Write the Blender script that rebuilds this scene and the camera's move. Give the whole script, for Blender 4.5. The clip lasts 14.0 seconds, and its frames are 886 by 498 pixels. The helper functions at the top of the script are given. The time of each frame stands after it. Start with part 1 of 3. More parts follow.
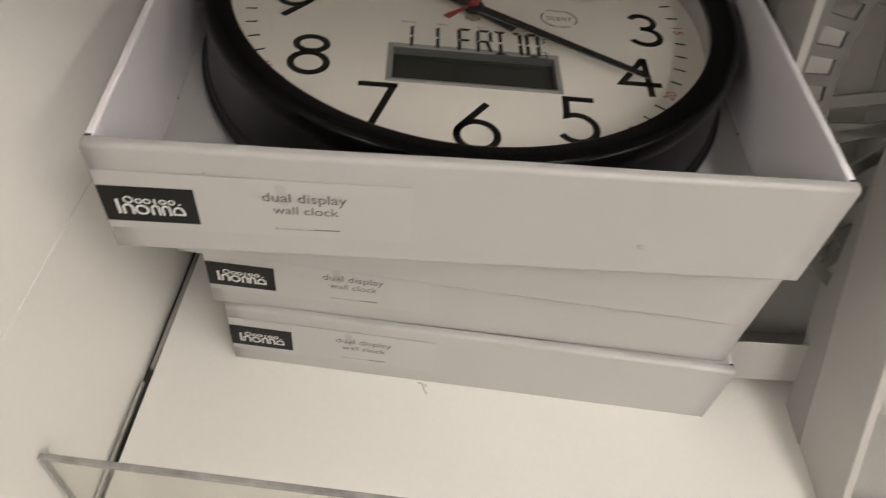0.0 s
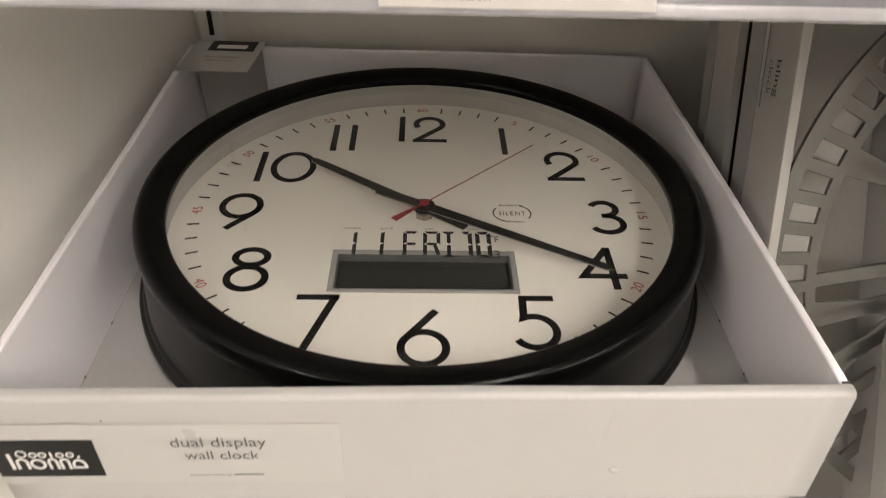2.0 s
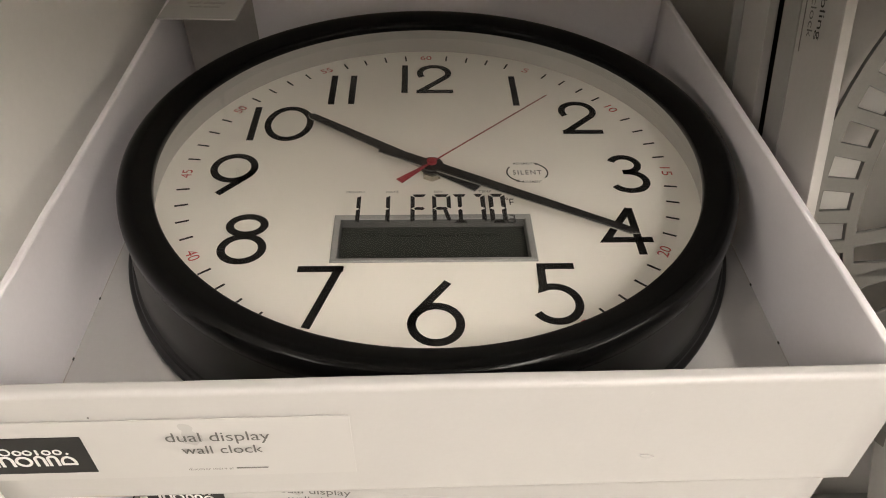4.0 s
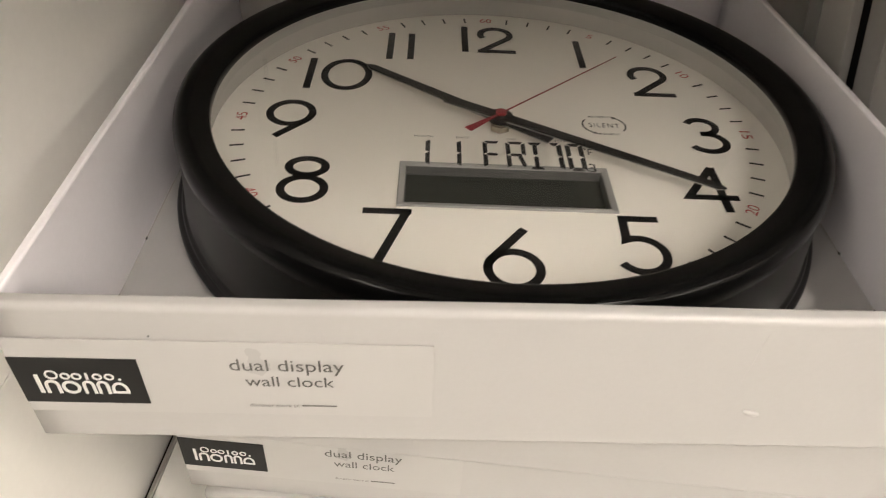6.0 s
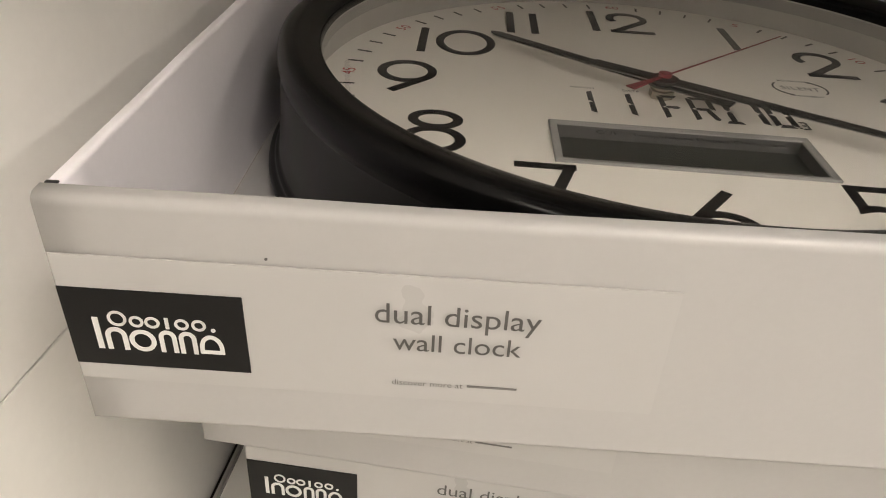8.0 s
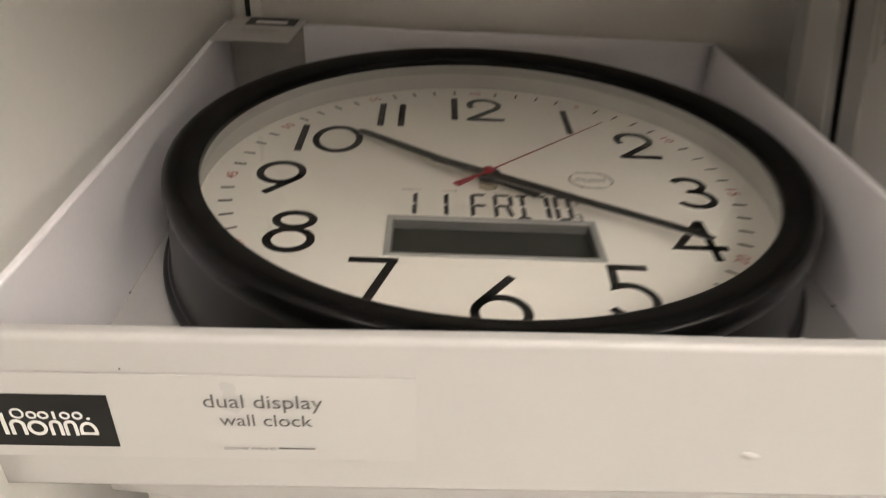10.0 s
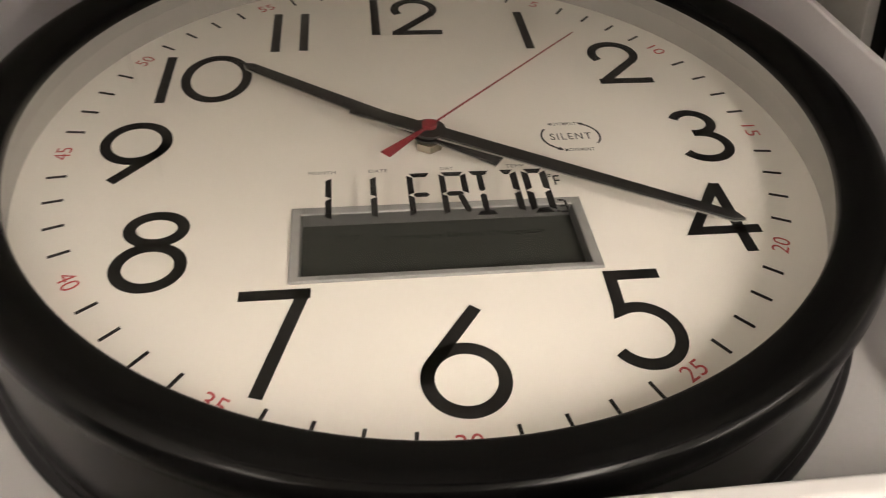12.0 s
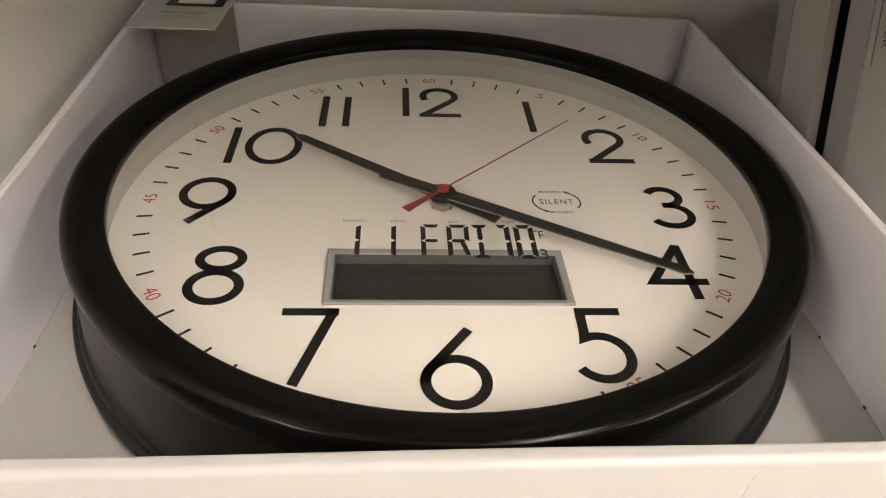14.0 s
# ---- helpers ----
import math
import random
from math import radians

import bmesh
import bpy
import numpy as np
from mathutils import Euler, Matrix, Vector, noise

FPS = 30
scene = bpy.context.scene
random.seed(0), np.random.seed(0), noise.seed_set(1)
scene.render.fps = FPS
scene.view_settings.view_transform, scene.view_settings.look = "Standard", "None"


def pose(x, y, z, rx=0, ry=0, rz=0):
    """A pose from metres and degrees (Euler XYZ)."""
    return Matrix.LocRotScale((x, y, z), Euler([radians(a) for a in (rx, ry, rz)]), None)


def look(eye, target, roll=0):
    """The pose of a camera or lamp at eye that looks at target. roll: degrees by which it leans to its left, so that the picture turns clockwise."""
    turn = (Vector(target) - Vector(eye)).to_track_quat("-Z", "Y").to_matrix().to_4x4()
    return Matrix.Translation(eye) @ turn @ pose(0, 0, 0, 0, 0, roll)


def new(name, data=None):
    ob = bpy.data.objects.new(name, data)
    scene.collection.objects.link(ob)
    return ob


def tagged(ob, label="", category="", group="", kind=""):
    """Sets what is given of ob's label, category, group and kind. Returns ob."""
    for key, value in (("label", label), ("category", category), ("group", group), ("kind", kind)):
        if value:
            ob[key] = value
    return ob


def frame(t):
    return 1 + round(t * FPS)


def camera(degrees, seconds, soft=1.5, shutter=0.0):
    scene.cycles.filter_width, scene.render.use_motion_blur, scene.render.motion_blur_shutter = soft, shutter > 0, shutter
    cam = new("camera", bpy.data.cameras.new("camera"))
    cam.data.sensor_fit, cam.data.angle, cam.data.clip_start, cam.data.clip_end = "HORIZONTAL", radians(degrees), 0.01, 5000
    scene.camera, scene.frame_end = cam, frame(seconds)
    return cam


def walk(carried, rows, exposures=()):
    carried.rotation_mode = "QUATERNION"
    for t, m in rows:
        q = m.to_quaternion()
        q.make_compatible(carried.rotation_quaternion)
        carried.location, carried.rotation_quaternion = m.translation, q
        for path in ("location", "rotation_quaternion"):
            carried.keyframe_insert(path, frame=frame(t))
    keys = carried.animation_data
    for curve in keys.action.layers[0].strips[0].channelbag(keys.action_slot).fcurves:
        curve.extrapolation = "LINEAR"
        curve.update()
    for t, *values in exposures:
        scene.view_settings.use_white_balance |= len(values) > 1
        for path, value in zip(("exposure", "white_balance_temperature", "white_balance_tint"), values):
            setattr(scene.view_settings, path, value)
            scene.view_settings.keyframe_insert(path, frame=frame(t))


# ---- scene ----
cam = camera(61.8, 14.0, soft=1.0, shutter=0.5)
EXPOSURES = [(0, -0.66, 6250, 10), (0.5, -0.55, 6250, 10), (1, -0.23, 6400, 10), (1.5, 0.01, 6400, 10), (2, -0.06, 6400, 10), (2.5, -0.09, 6400, 10), (3, 0.02, 6400, 10), (5.5, 0.04, 6480, 10), (6, -0.04, 6480, 10), (6.5, -0.1, 6480, 10), (7, -0.27, 6480, 10), (9.5, -0.29, 6480, 10), (10, -0.07, 6480, 10), (10.5, 0.05, 6480, 10), (11, -0.02, 6480, 10), (11.5, -0.02, 6560, 11), (12, 0.34, 6660, 12), (12.5, 0.36, 6660, 12), (13, 0.4, 6660, 12), (13.5, 0.36, 6660, 12), (14, 0.32, 6660, 12)]
PATH = [
    (0, (-0.04, -0.438, 1.48), (0.099, 0.841, -0.052), 8.4),
    (0.5, (-0.027, -0.432, 1.493), (0.203, 0.877, -0.001), 9.4),
    (1, (-0.011, -0.405, 1.475), (0.128, 1.102, 0.167), 5.0),
    (1.5, (-0.001, -0.421, 1.455), (0.029, 1.195, 0.277), 1.7),
    (2, (0.003, -0.391, 1.474), (0.061, 1.195, 0.256), 1.9),
    (2.5, (-0.002, -0.363, 1.479), (0.054, 1.169, 0.196), 1.2),
    (3, (-0.002, -0.358, 1.469), (0.059, 1.126, 0.129), 1.0),
    (5.5, (-0.012, -0.357, 1.459), (0.045, 1.136, 0.13), 2.2),
    (6, (-0.036, -0.363, 1.418), (0.016, 1.161, 0.124), 3.2),
    (6.5, (-0.043, -0.362, 1.405), (0.003, 1.211, 0.17), 3.7),
    (7, (-0.088, -0.33, 1.33), (-0.103, 1.322, 0.210), 5.1),
    (9.5, (-0.085, -0.331, 1.324), (-0.069, 1.346, 0.235), 2.4),
    (10, (-0.029, -0.375, 1.395), (0.015, 1.314, 0.324), 2.7),
    (10.5, (-0.019, -0.406, 1.422), (0.061, 1.286, 0.358), 3.4),
    (11, (-0.024, -0.406, 1.422), (0.042, 1.235, 0.281), 3.2),
    (11.5, (-0.024, -0.326, 1.416), (0.019, 1.182, 0.104), 1.1),
    (12, (-0.0239, -0.2502, 1.3813), (0.184, 1.173, 0.0135), 2.9),
    (12.5, (-0.0213, -0.2459, 1.383), (0.2433, 1.15, -0.0024), 4.2),
    (13, (-0.0265, -0.2878, 1.4007), (0.2168, 1.198, 0.0886), 5.7),
    (13.5, (-0.019, -0.309, 1.411), (0.157, 1.257, 0.179), 4.6),
    (14, (-0.02, -0.311, 1.412), (0.114, 1.27, 0.195), 3.4),
]
walk(cam, [(t, look(eye, target, roll)) for t, eye, target, roll in PATH], EXPOSURES)

# ---- light and exposure ----
WARM = (1.0, 0.91, 0.805)
LAMP_STRENGTH = 57.0
world = bpy.data.worlds.new("store_air")
scene.world = world
world.use_nodes = True
world.node_tree.nodes["Background"].inputs[0].default_value = (1.0, 0.94, 0.86, 1)
world.node_tree.nodes["Background"].inputs[1].default_value = 0.05

SHELF_Z = 0.964
TURN = -4.8                      # the shelving stands a little askew to the open box
MS = pose(0, 0, 0, 0, 0, TURN)
CLOCK = (0.0045, 0.0)


# ---- materials ----
def material(name, colour, rough=0.5, metal=0.0, vary=0.06, scale=14.0, fine=260.0, bump=0.05, coat=0.0, spec=0.5, stain=None, rough_vary=0.08):
    m = bpy.data.materials.new(name)
    m.use_nodes = True
    nt = m.node_tree
    b = nt.nodes["Principled BSDF"]
    co = nt.nodes.new("ShaderNodeTexCoord")
    big = nt.nodes.new("ShaderNodeTexNoise")
    big.inputs["Scale"].default_value, big.inputs["Detail"].default_value = scale, 5
    small = nt.nodes.new("ShaderNodeTexNoise")
    small.inputs["Scale"].default_value, small.inputs["Detail"].default_value = fine, 3
    for n in (big, small):
        nt.links.new(co.outputs["Object"], n.inputs["Vector"])
    mix = nt.nodes.new("ShaderNodeMix")
    mix.data_type = "FLOAT"
    mix.inputs[0].default_value = 0.35
    nt.links.new(big.outputs[0], mix.inputs[2])
    nt.links.new(small.outputs[0], mix.inputs[3])
    ramp = nt.nodes.new("ShaderNodeValToRGB")
    lo = stain if stain else tuple(max(0.0, c * (1 - vary)) for c in colour)
    hi = tuple(min(1.0, c * (1 + vary)) for c in colour)
    ramp.color_ramp.elements[0].position, ramp.color_ramp.elements[1].position = 0.3, 0.68
    ramp.color_ramp.elements[0].color, ramp.color_ramp.elements[1].color = (*lo, 1), (*hi, 1)
    nt.links.new(mix.outputs[0], ramp.inputs[0])
    nt.links.new(ramp.outputs[0], b.inputs["Base Color"])
    mr = nt.nodes.new("ShaderNodeMapRange")
    mr.inputs[3].default_value, mr.inputs[4].default_value = max(0.02, rough - rough_vary), min(1, rough + rough_vary)
    nt.links.new(big.outputs[0], mr.inputs[0])
    nt.links.new(mr.outputs[0], b.inputs["Roughness"])
    b.inputs["Metallic"].default_value = metal
    b.inputs["Specular IOR Level"].default_value = spec
    b.inputs["Coat Weight"].default_value = coat
    b.inputs["Coat Roughness"].default_value = 0.25
    if bump:
        bn = nt.nodes.new("ShaderNodeBump")
        bn.inputs["Strength"].default_value, bn.inputs["Distance"].default_value = bump, 0.001
        nt.links.new(mix.outputs[0], bn.inputs["Height"])
        nt.links.new(bn.outputs[0], b.inputs["Normal"])
    return m


def clear_material(name, tint, gloss, rough):
    """A thin clear sheet: what lies behind shows through, with mirror gloss by angle."""
    m = bpy.data.materials.new(name)
    m.use_nodes = True
    nt = m.node_tree
    nt.nodes.remove(nt.nodes["Principled BSDF"])
    tr = nt.nodes.new("ShaderNodeBsdfTransparent")
    tr.inputs[0].default_value = (*tint, 1)
    gl = nt.nodes.new("ShaderNodeBsdfGlossy")
    gl.inputs["Roughness"].default_value = rough
    lw = nt.nodes.new("ShaderNodeLayerWeight")
    lw.inputs[0].default_value = 0.5
    pw = nt.nodes.new("ShaderNodeMath")
    pw.operation, pw.inputs[1].default_value = "POWER", 5.0
    nt.links.new(lw.outputs["Facing"], pw.inputs[0])
    fr = nt.nodes.new("ShaderNodeMath")
    fr.operation, fr.inputs[1].default_value, fr.inputs[2].default_value = "MULTIPLY_ADD", 1.0 - gloss, gloss
    nt.links.new(pw.outputs[0], fr.inputs[0])
    mx = nt.nodes.new("ShaderNodeMixShader")
    nt.links.new(fr.outputs[0], mx.inputs[0])
    nt.links.new(tr.outputs[0], mx.inputs[1])
    nt.links.new(gl.outputs[0], mx.inputs[2])
    nt.links.new(mx.outputs[0], nt.nodes["Material Output"].inputs[0])
    return m


def lamp_material(name, colour, strength):
    m = bpy.data.materials.new(name)
    m.use_nodes = True
    nt = m.node_tree
    nt.nodes.remove(nt.nodes["Principled BSDF"])
    em = nt.nodes.new("ShaderNodeEmission")
    em.inputs[0].default_value, em.inputs[1].default_value = (*colour, 1), strength
    nt.links.new(em.outputs[0], nt.nodes["Material Output"].inputs[0])
    return m


# white card greyed in its colour to hold back light on the box fronts
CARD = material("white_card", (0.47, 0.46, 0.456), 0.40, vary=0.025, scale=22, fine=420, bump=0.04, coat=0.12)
# same card, lighter, with the lilac bounce light inside the box painted in
CARD_IN = material("white_card_inside_lit", (0.85, 0.82, 0.86), 0.5, vary=0.03, scale=18, fine=420, bump=0.05)
GREY_BOARD = material("grey_board", (0.44, 0.41, 0.385), 0.8, vary=0.08, scale=60, fine=900, bump=0.12)
STICKER = material("sticker_paper", (0.49, 0.48, 0.474), 0.3, vary=0.006, scale=16, fine=300, bump=0.015, coat=0.2)
BLACK_INK = material("black_ink", (0.009, 0.0085, 0.0085), 0.4, spec=0.25, vary=0.2, scale=60, fine=900, bump=0.02)
LOGO_BLACK = material("logo_black", (0.007, 0.0065, 0.0065), 0.34, spec=0.22, vary=0.3, scale=80, fine=1400, bump=0.03, stain=(0.005, 0.005, 0.005))
LOGO_WHITE = material("logo_white", (0.78, 0.77, 0.76), 0.4, vary=0.02, bump=0)
GREY_INK = material("grey_ink", (0.10, 0.095, 0.09), 0.5, vary=0.1, bump=0)
FAINT_INK = material("faint_ink", (0.17, 0.163, 0.155), 0.5, vary=0.1, bump=0)
DARK_TEXT = material("dark_film_ink", (0.004, 0.004, 0.004), 0.6, spec=0.08, vary=0.1, bump=0)
RED_INK = material("red_ink", (0.52, 0.075, 0.08), 0.5, vary=0.12, scale=90, bump=0)
DIAL = material("dial_paper", (0.84, 0.812, 0.765), 0.55, vary=0.012, scale=9, fine=500, bump=0.015)
BEZEL = material("black_plastic", (0.003, 0.0029, 0.0029), 0.22, spec=0.13, vary=0.1, scale=20, fine=900, bump=0.006, rough_vary=0.01)
CASE = material("black_case_plastic", (0.008, 0.0077, 0.0078), 0.33, vary=0.2, scale=35, fine=700, bump=0.012, rough_vary=0.02, spec=0.32)
RIM = material("inner_rim_plastic", (0.43, 0.42, 0.40), 0.38, vary=0.05, scale=26, fine=300, bump=0.03)
LCD_FRAME = material("silver_plastic", (0.33, 0.33, 0.325), 0.5, metal=0.2, vary=0.06, scale=50, fine=800, bump=0.03)
RECESS = material("dark_grey_plastic", (0.09, 0.09, 0.088), 0.4, vary=0.15, scale=60, fine=500, bump=0.02)
LCD_DARK = material("lcd_film", (0.031, 0.034, 0.030), 0.34, vary=0.12, scale=30, fine=260, bump=0, spec=0.3)
HAND = material("hand_black", (0.013, 0.0125, 0.0125), 0.42, vary=0.2, scale=120, fine=900, bump=0.03)
HAND_EDGE = material("cut_aluminium", (0.45, 0.44, 0.42), 0.4, metal=0.6, vary=0.5, scale=60, fine=900, bump=0.02)
RED = material("red_lacquer", (0.27, 0.028, 0.038), 0.35, vary=0.15, scale=90, bump=0.02)
BRASS = material("brass", (0.40, 0.365, 0.30), 0.28, metal=0.9, vary=0.12, scale=150, bump=0.04)
GLASS = clear_material("clock_glass", (0.985, 0.98, 0.965), 0.03, 0.03)
ACRYLIC = clear_material("acrylic_sheet", (0.93, 0.93, 0.90), 0.04, 0.05)
ACRYLIC_EDGE = material("acrylic_edge", (0.30, 0.295, 0.285), 0.22, vary=0.35, scale=45, fine=160, bump=0.05)
PANEL = material("white_laminate", (0.83, 0.815, 0.78), 0.36, vary=0.03, scale=7, fine=240, bump=0.03, coat=0.1)
BACK = material("back_panel_paint", (0.75, 0.725, 0.685), 0.5, vary=0.03, scale=6, fine=320, bump=0.04)
SHELF = material("shelf_laminate", (0.79, 0.775, 0.74), 0.30, vary=0.03, scale=8, fine=220, bump=0.03, coat=0.25)
STEEL = material("steel_strip", (0.60, 0.58, 0.55), 0.3, metal=1.0, vary=0.12, scale=40, fine=500, bump=0.04)
# for openings and joints; also paints the shade inside the rear standing box
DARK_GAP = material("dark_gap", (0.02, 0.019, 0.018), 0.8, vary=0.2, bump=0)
DARK_CARD = material("dark_grey_card", (0.32, 0.31, 0.298), 0.4, vary=0.06, scale=12, fine=350, bump=0.05, coat=0.1)
GREY_CARD = material("silver_grey_card", (0.43, 0.418, 0.402), 0.38, vary=0.05, scale=12, fine=350, bump=0.05, coat=0.15)
GREY_CARD_EDGE = material("pale_card_edge", (0.47, 0.457, 0.44), 0.45, vary=0.04, scale=20, fine=350, bump=0.05)
TRAY_IN = material("tray_lining", (0.66, 0.64, 0.61), 0.55, vary=0.05, scale=10, fine=300, bump=0.05)
SILVER = material("brushed_silver", (0.20, 0.195, 0.185), 0.4, metal=0.55, vary=0.08, scale=30, fine=600, bump=0.05)
RAIL_LIP = material("lilac_rail_plastic", (0.31, 0.30, 0.32), 0.25, vary=0.1, scale=24, fine=200, bump=0.03, coat=0.3)
RAIL = material("clear_rail_plastic", (0.17, 0.163, 0.178), 0.16, vary=0.12, scale=24, fine=200, bump=0.03, coat=0.4)
TICKET = material("price_ticket_paper", (0.46, 0.435, 0.415), 0.5, vary=0.02, scale=20, fine=300, bump=0.02)
DULL_RED = material("faded_red_print", (0.27, 0.13, 0.13), 0.4, vary=0.15, bump=0)
BAR_INK = material("barcode_ink", (0.20, 0.14, 0.13), 0.6, vary=0.15, bump=0)
VINYL = material("floor_vinyl", (0.50, 0.485, 0.455), 0.4, vary=0.08, scale=3, fine=90, bump=0.03)
CEILING = material("ceiling_board", (0.75, 0.74, 0.71), 0.8, vary=0.05, scale=5, fine=120, bump=0.08)
FAR_WALL = material("far_wall_paint", (0.52, 0.49, 0.45), 0.6, vary=0.08, scale=2, fine=60, bump=0.05)
TUBE = lamp_material("lit_diffuser", WARM, LAMP_STRENGTH)
LAMP_BODY = material("lamp_body_paint", (0.75, 0.75, 0.74), 0.4, bump=0)


# ---- mesh helpers ----
def mesh_of(name, bm, mat, smooth=False):
    bmesh.ops.recalc_face_normals(bm, faces=bm.faces)
    me = bpy.data.meshes.new(name)
    bm.to_mesh(me)
    bm.free()
    me.materials.append(mat)
    for p in me.polygons:
        p.use_smooth = smooth
    return me


def part(name, bm, mat, parent=None, label="", smooth=False):
    """Links a bmesh as one mesh object, under a thing or under a part."""
    ob = new(name, mesh_of(name, bm, mat, smooth))
    if parent is not None:
        ob.parent = parent
    if label:
        tagged(ob, label)
    return ob


def shift(bm, m):
    bmesh.ops.transform(bm, matrix=m, verts=bm.verts)
    return bm


def block(x0, x1, y0, y1, z0, z1, bevel=0.0, seg=2):
    bm = bmesh.new()
    bmesh.ops.create_cube(bm, size=1, matrix=Matrix.LocRotScale(((x0 + x1) / 2, (y0 + y1) / 2, (z0 + z1) / 2), None, (x1 - x0, y1 - y0, z1 - z0)))
    if bevel:
        bmesh.ops.bevel(bm, geom=bm.edges[:], offset=bevel, segments=seg, profile=0.6, affect="EDGES")
    return bm


def lathe(profile, steps=160):
    """Turns (radius, height) pairs round the z axis."""
    bm = bmesh.new()
    rings = []
    for k in range(steps):
        a = 2 * math.pi * k / steps
        rings.append([bm.verts.new((r * math.cos(a), r * math.sin(a), z)) for r, z in profile])
    for k in range(steps):
        one, two = rings[k], rings[(k + 1) % steps]
        for i in range(len(profile) - 1):
            bm.faces.new((one[i], two[i], two[i + 1], one[i + 1]))
    return bm


def disc(radius, z, steps=96, thick=0.0):
    bm = bmesh.new()
    bmesh.ops.create_circle(bm, cap_ends=True, radius=radius, segments=steps, matrix=Matrix.Translation((0, 0, z)))
    return raised(bm, thick) if thick else bm


def raised(bm, thick):
    """Gives flat faces a thickness upwards."""
    got = bmesh.ops.extrude_face_region(bm, geom=bm.faces[:])
    bmesh.ops.translate(bm, vec=(0, 0, thick), verts=[v for v in got["geom"] if isinstance(v, bmesh.types.BMVert)])
    return bm


def polygon(points, z, thick=0.0003):
    bm = bmesh.new()
    bm.faces.new([bm.verts.new((x, y, z)) for x, y in points])
    return raised(bm, thick)


def ribbon(bm, pts, width, z, thick=0.0003, closed=False):
    """A flat band of even width along a line of points."""
    pts = [Vector((x, y)) for x, y in pts]
    n = len(pts)
    sides = []
    for i, p in enumerate(pts):
        before = pts[i - 1] if (i > 0 or closed) else None
        after = pts[(i + 1) % n] if (i < n - 1 or closed) else None
        d1 = (p - before).normalized() if before is not None else (after - p).normalized()
        d2 = (after - p).normalized() if after is not None else d1
        t = (d1 + d2).normalized()
        nrm = Vector((-t.y, t.x))
        k = width / 2 / max(0.5, abs(nrm.dot(Vector((-d1.y, d1.x)))))
        sides.append((p + nrm * k, p - nrm * k))
    rows = [[bm.verts.new((q.x, q.y, h)) for q, h in ((a, z), (a, z + thick), (b, z + thick), (b, z))] for a, b in sides]
    span = range(n if closed else n - 1)
    for i in span:
        a, b = rows[i], rows[(i + 1) % n]
        for j in range(4):
            bm.faces.new((a[j], b[j], b[(j + 1) % 4], a[(j + 1) % 4]))
    if not closed:
        bm.faces.new(rows[0])
        bm.faces.new(rows[-1][::-1])
    return bm


def arc(cx, cy, rx, ry, a0, a1, n=24):
    return [(cx + rx * math.cos(radians(a0 + (a1 - a0) * i / n)), cy + ry * math.sin(radians(a0 + (a1 - a0) * i / n))) for i in range(n + 1)]


def lettering(text, width, height=None, spacing=1.0, bold=0.0):
    """Letters in the built-in font as a bmesh, centred, of that width."""
    cu = bpy.data.curves.new("letters", "FONT")
    cu.body, cu.align_x, cu.align_y, cu.resolution_u = text, "CENTER", "CENTER", 4
    cu.space_character, cu.offset = spacing, bold
    tmp = bpy.data.objects.new("letters", cu)
    scene.collection.objects.link(tmp)
    bpy.context.view_layer.update()
    me = bpy.data.meshes.new_from_object(tmp.evaluated_get(bpy.context.evaluated_depsgraph_get()))
    bm = bmesh.new()
    bm.from_mesh(me)
    bpy.data.objects.remove(tmp)
    bpy.data.meshes.remove(me)
    bpy.data.curves.remove(cu)
    xs = [v.co.x for v in bm.verts]
    ys = [v.co.y for v in bm.verts]
    sx = width / (max(xs) - min(xs))
    sy = height / (max(ys) - min(ys)) if height else sx
    cx, cy = (max(xs) + min(xs)) / 2, (max(ys) + min(ys)) / 2
    for v in bm.verts:
        v.co = ((v.co.x - cx) * sx, (v.co.y - cy) * sy, 0)
    bmesh.ops.remove_doubles(bm, verts=bm.verts, dist=1e-6)
    return bm


def merge(target, other):
    me = bpy.data.meshes.new("tmp")
    other.to_mesh(me)
    other.free()
    target.from_mesh(me)
    bpy.data.meshes.remove(me)
    return target


def empty(name, m):
    ob = new(name)
    ob.empty_display_size = 0.02
    ob.matrix_world = m
    return ob


# ---- the shelving ----
def structure(name, bm, mat, label, m=MS, category=""):
    ob = part(name, bm, mat)
    ob.matrix_world = m
    return tagged(ob, label, category or name.split("_")[0], kind="structure")


WALL_X, BACK_Y, SEAM_Z, TOP_Z, FRONT_Y = -0.2105, 0.214, 1.147, 1.50, -0.288
structure("floor", block(-0.2028, 1.2, FRONT_Y, 0.21, SHELF_Z - 0.022, SHELF_Z, 0.0012), SHELF, "white laminate shelf board that the clock boxes stand on", category="shelf")
structure("wall_left", block(WALL_X - 0.018, WALL_X, -0.34, BACK_Y, 0.002, SEAM_Z - 0.0006, 0.0008), PANEL, "white laminate side panel, lower board below a fine seam", category="wall")
structure("wall_left_upper", block(WALL_X - 0.018, WALL_X + 0.0004, -0.34, BACK_Y, SEAM_Z + 0.0006, 2.2, 0.0008), PANEL, "white laminate side panel, upper board above a fine seam", category="wall")
structure("wall_back", block(-0.25, 1.25, BACK_Y, BACK_Y + 0.012, 0.002, 2.2), BACK, "beige-grey painted metal back panel of the shelving", category="wall")
structure("ceiling", block(WALL_X + 0.001, 1.12, -0.160, BACK_Y - 0.001, TOP_Z, TOP_Z + 0.03, 0.001), PANEL, "white underside of the shelf board above", category="shelf")


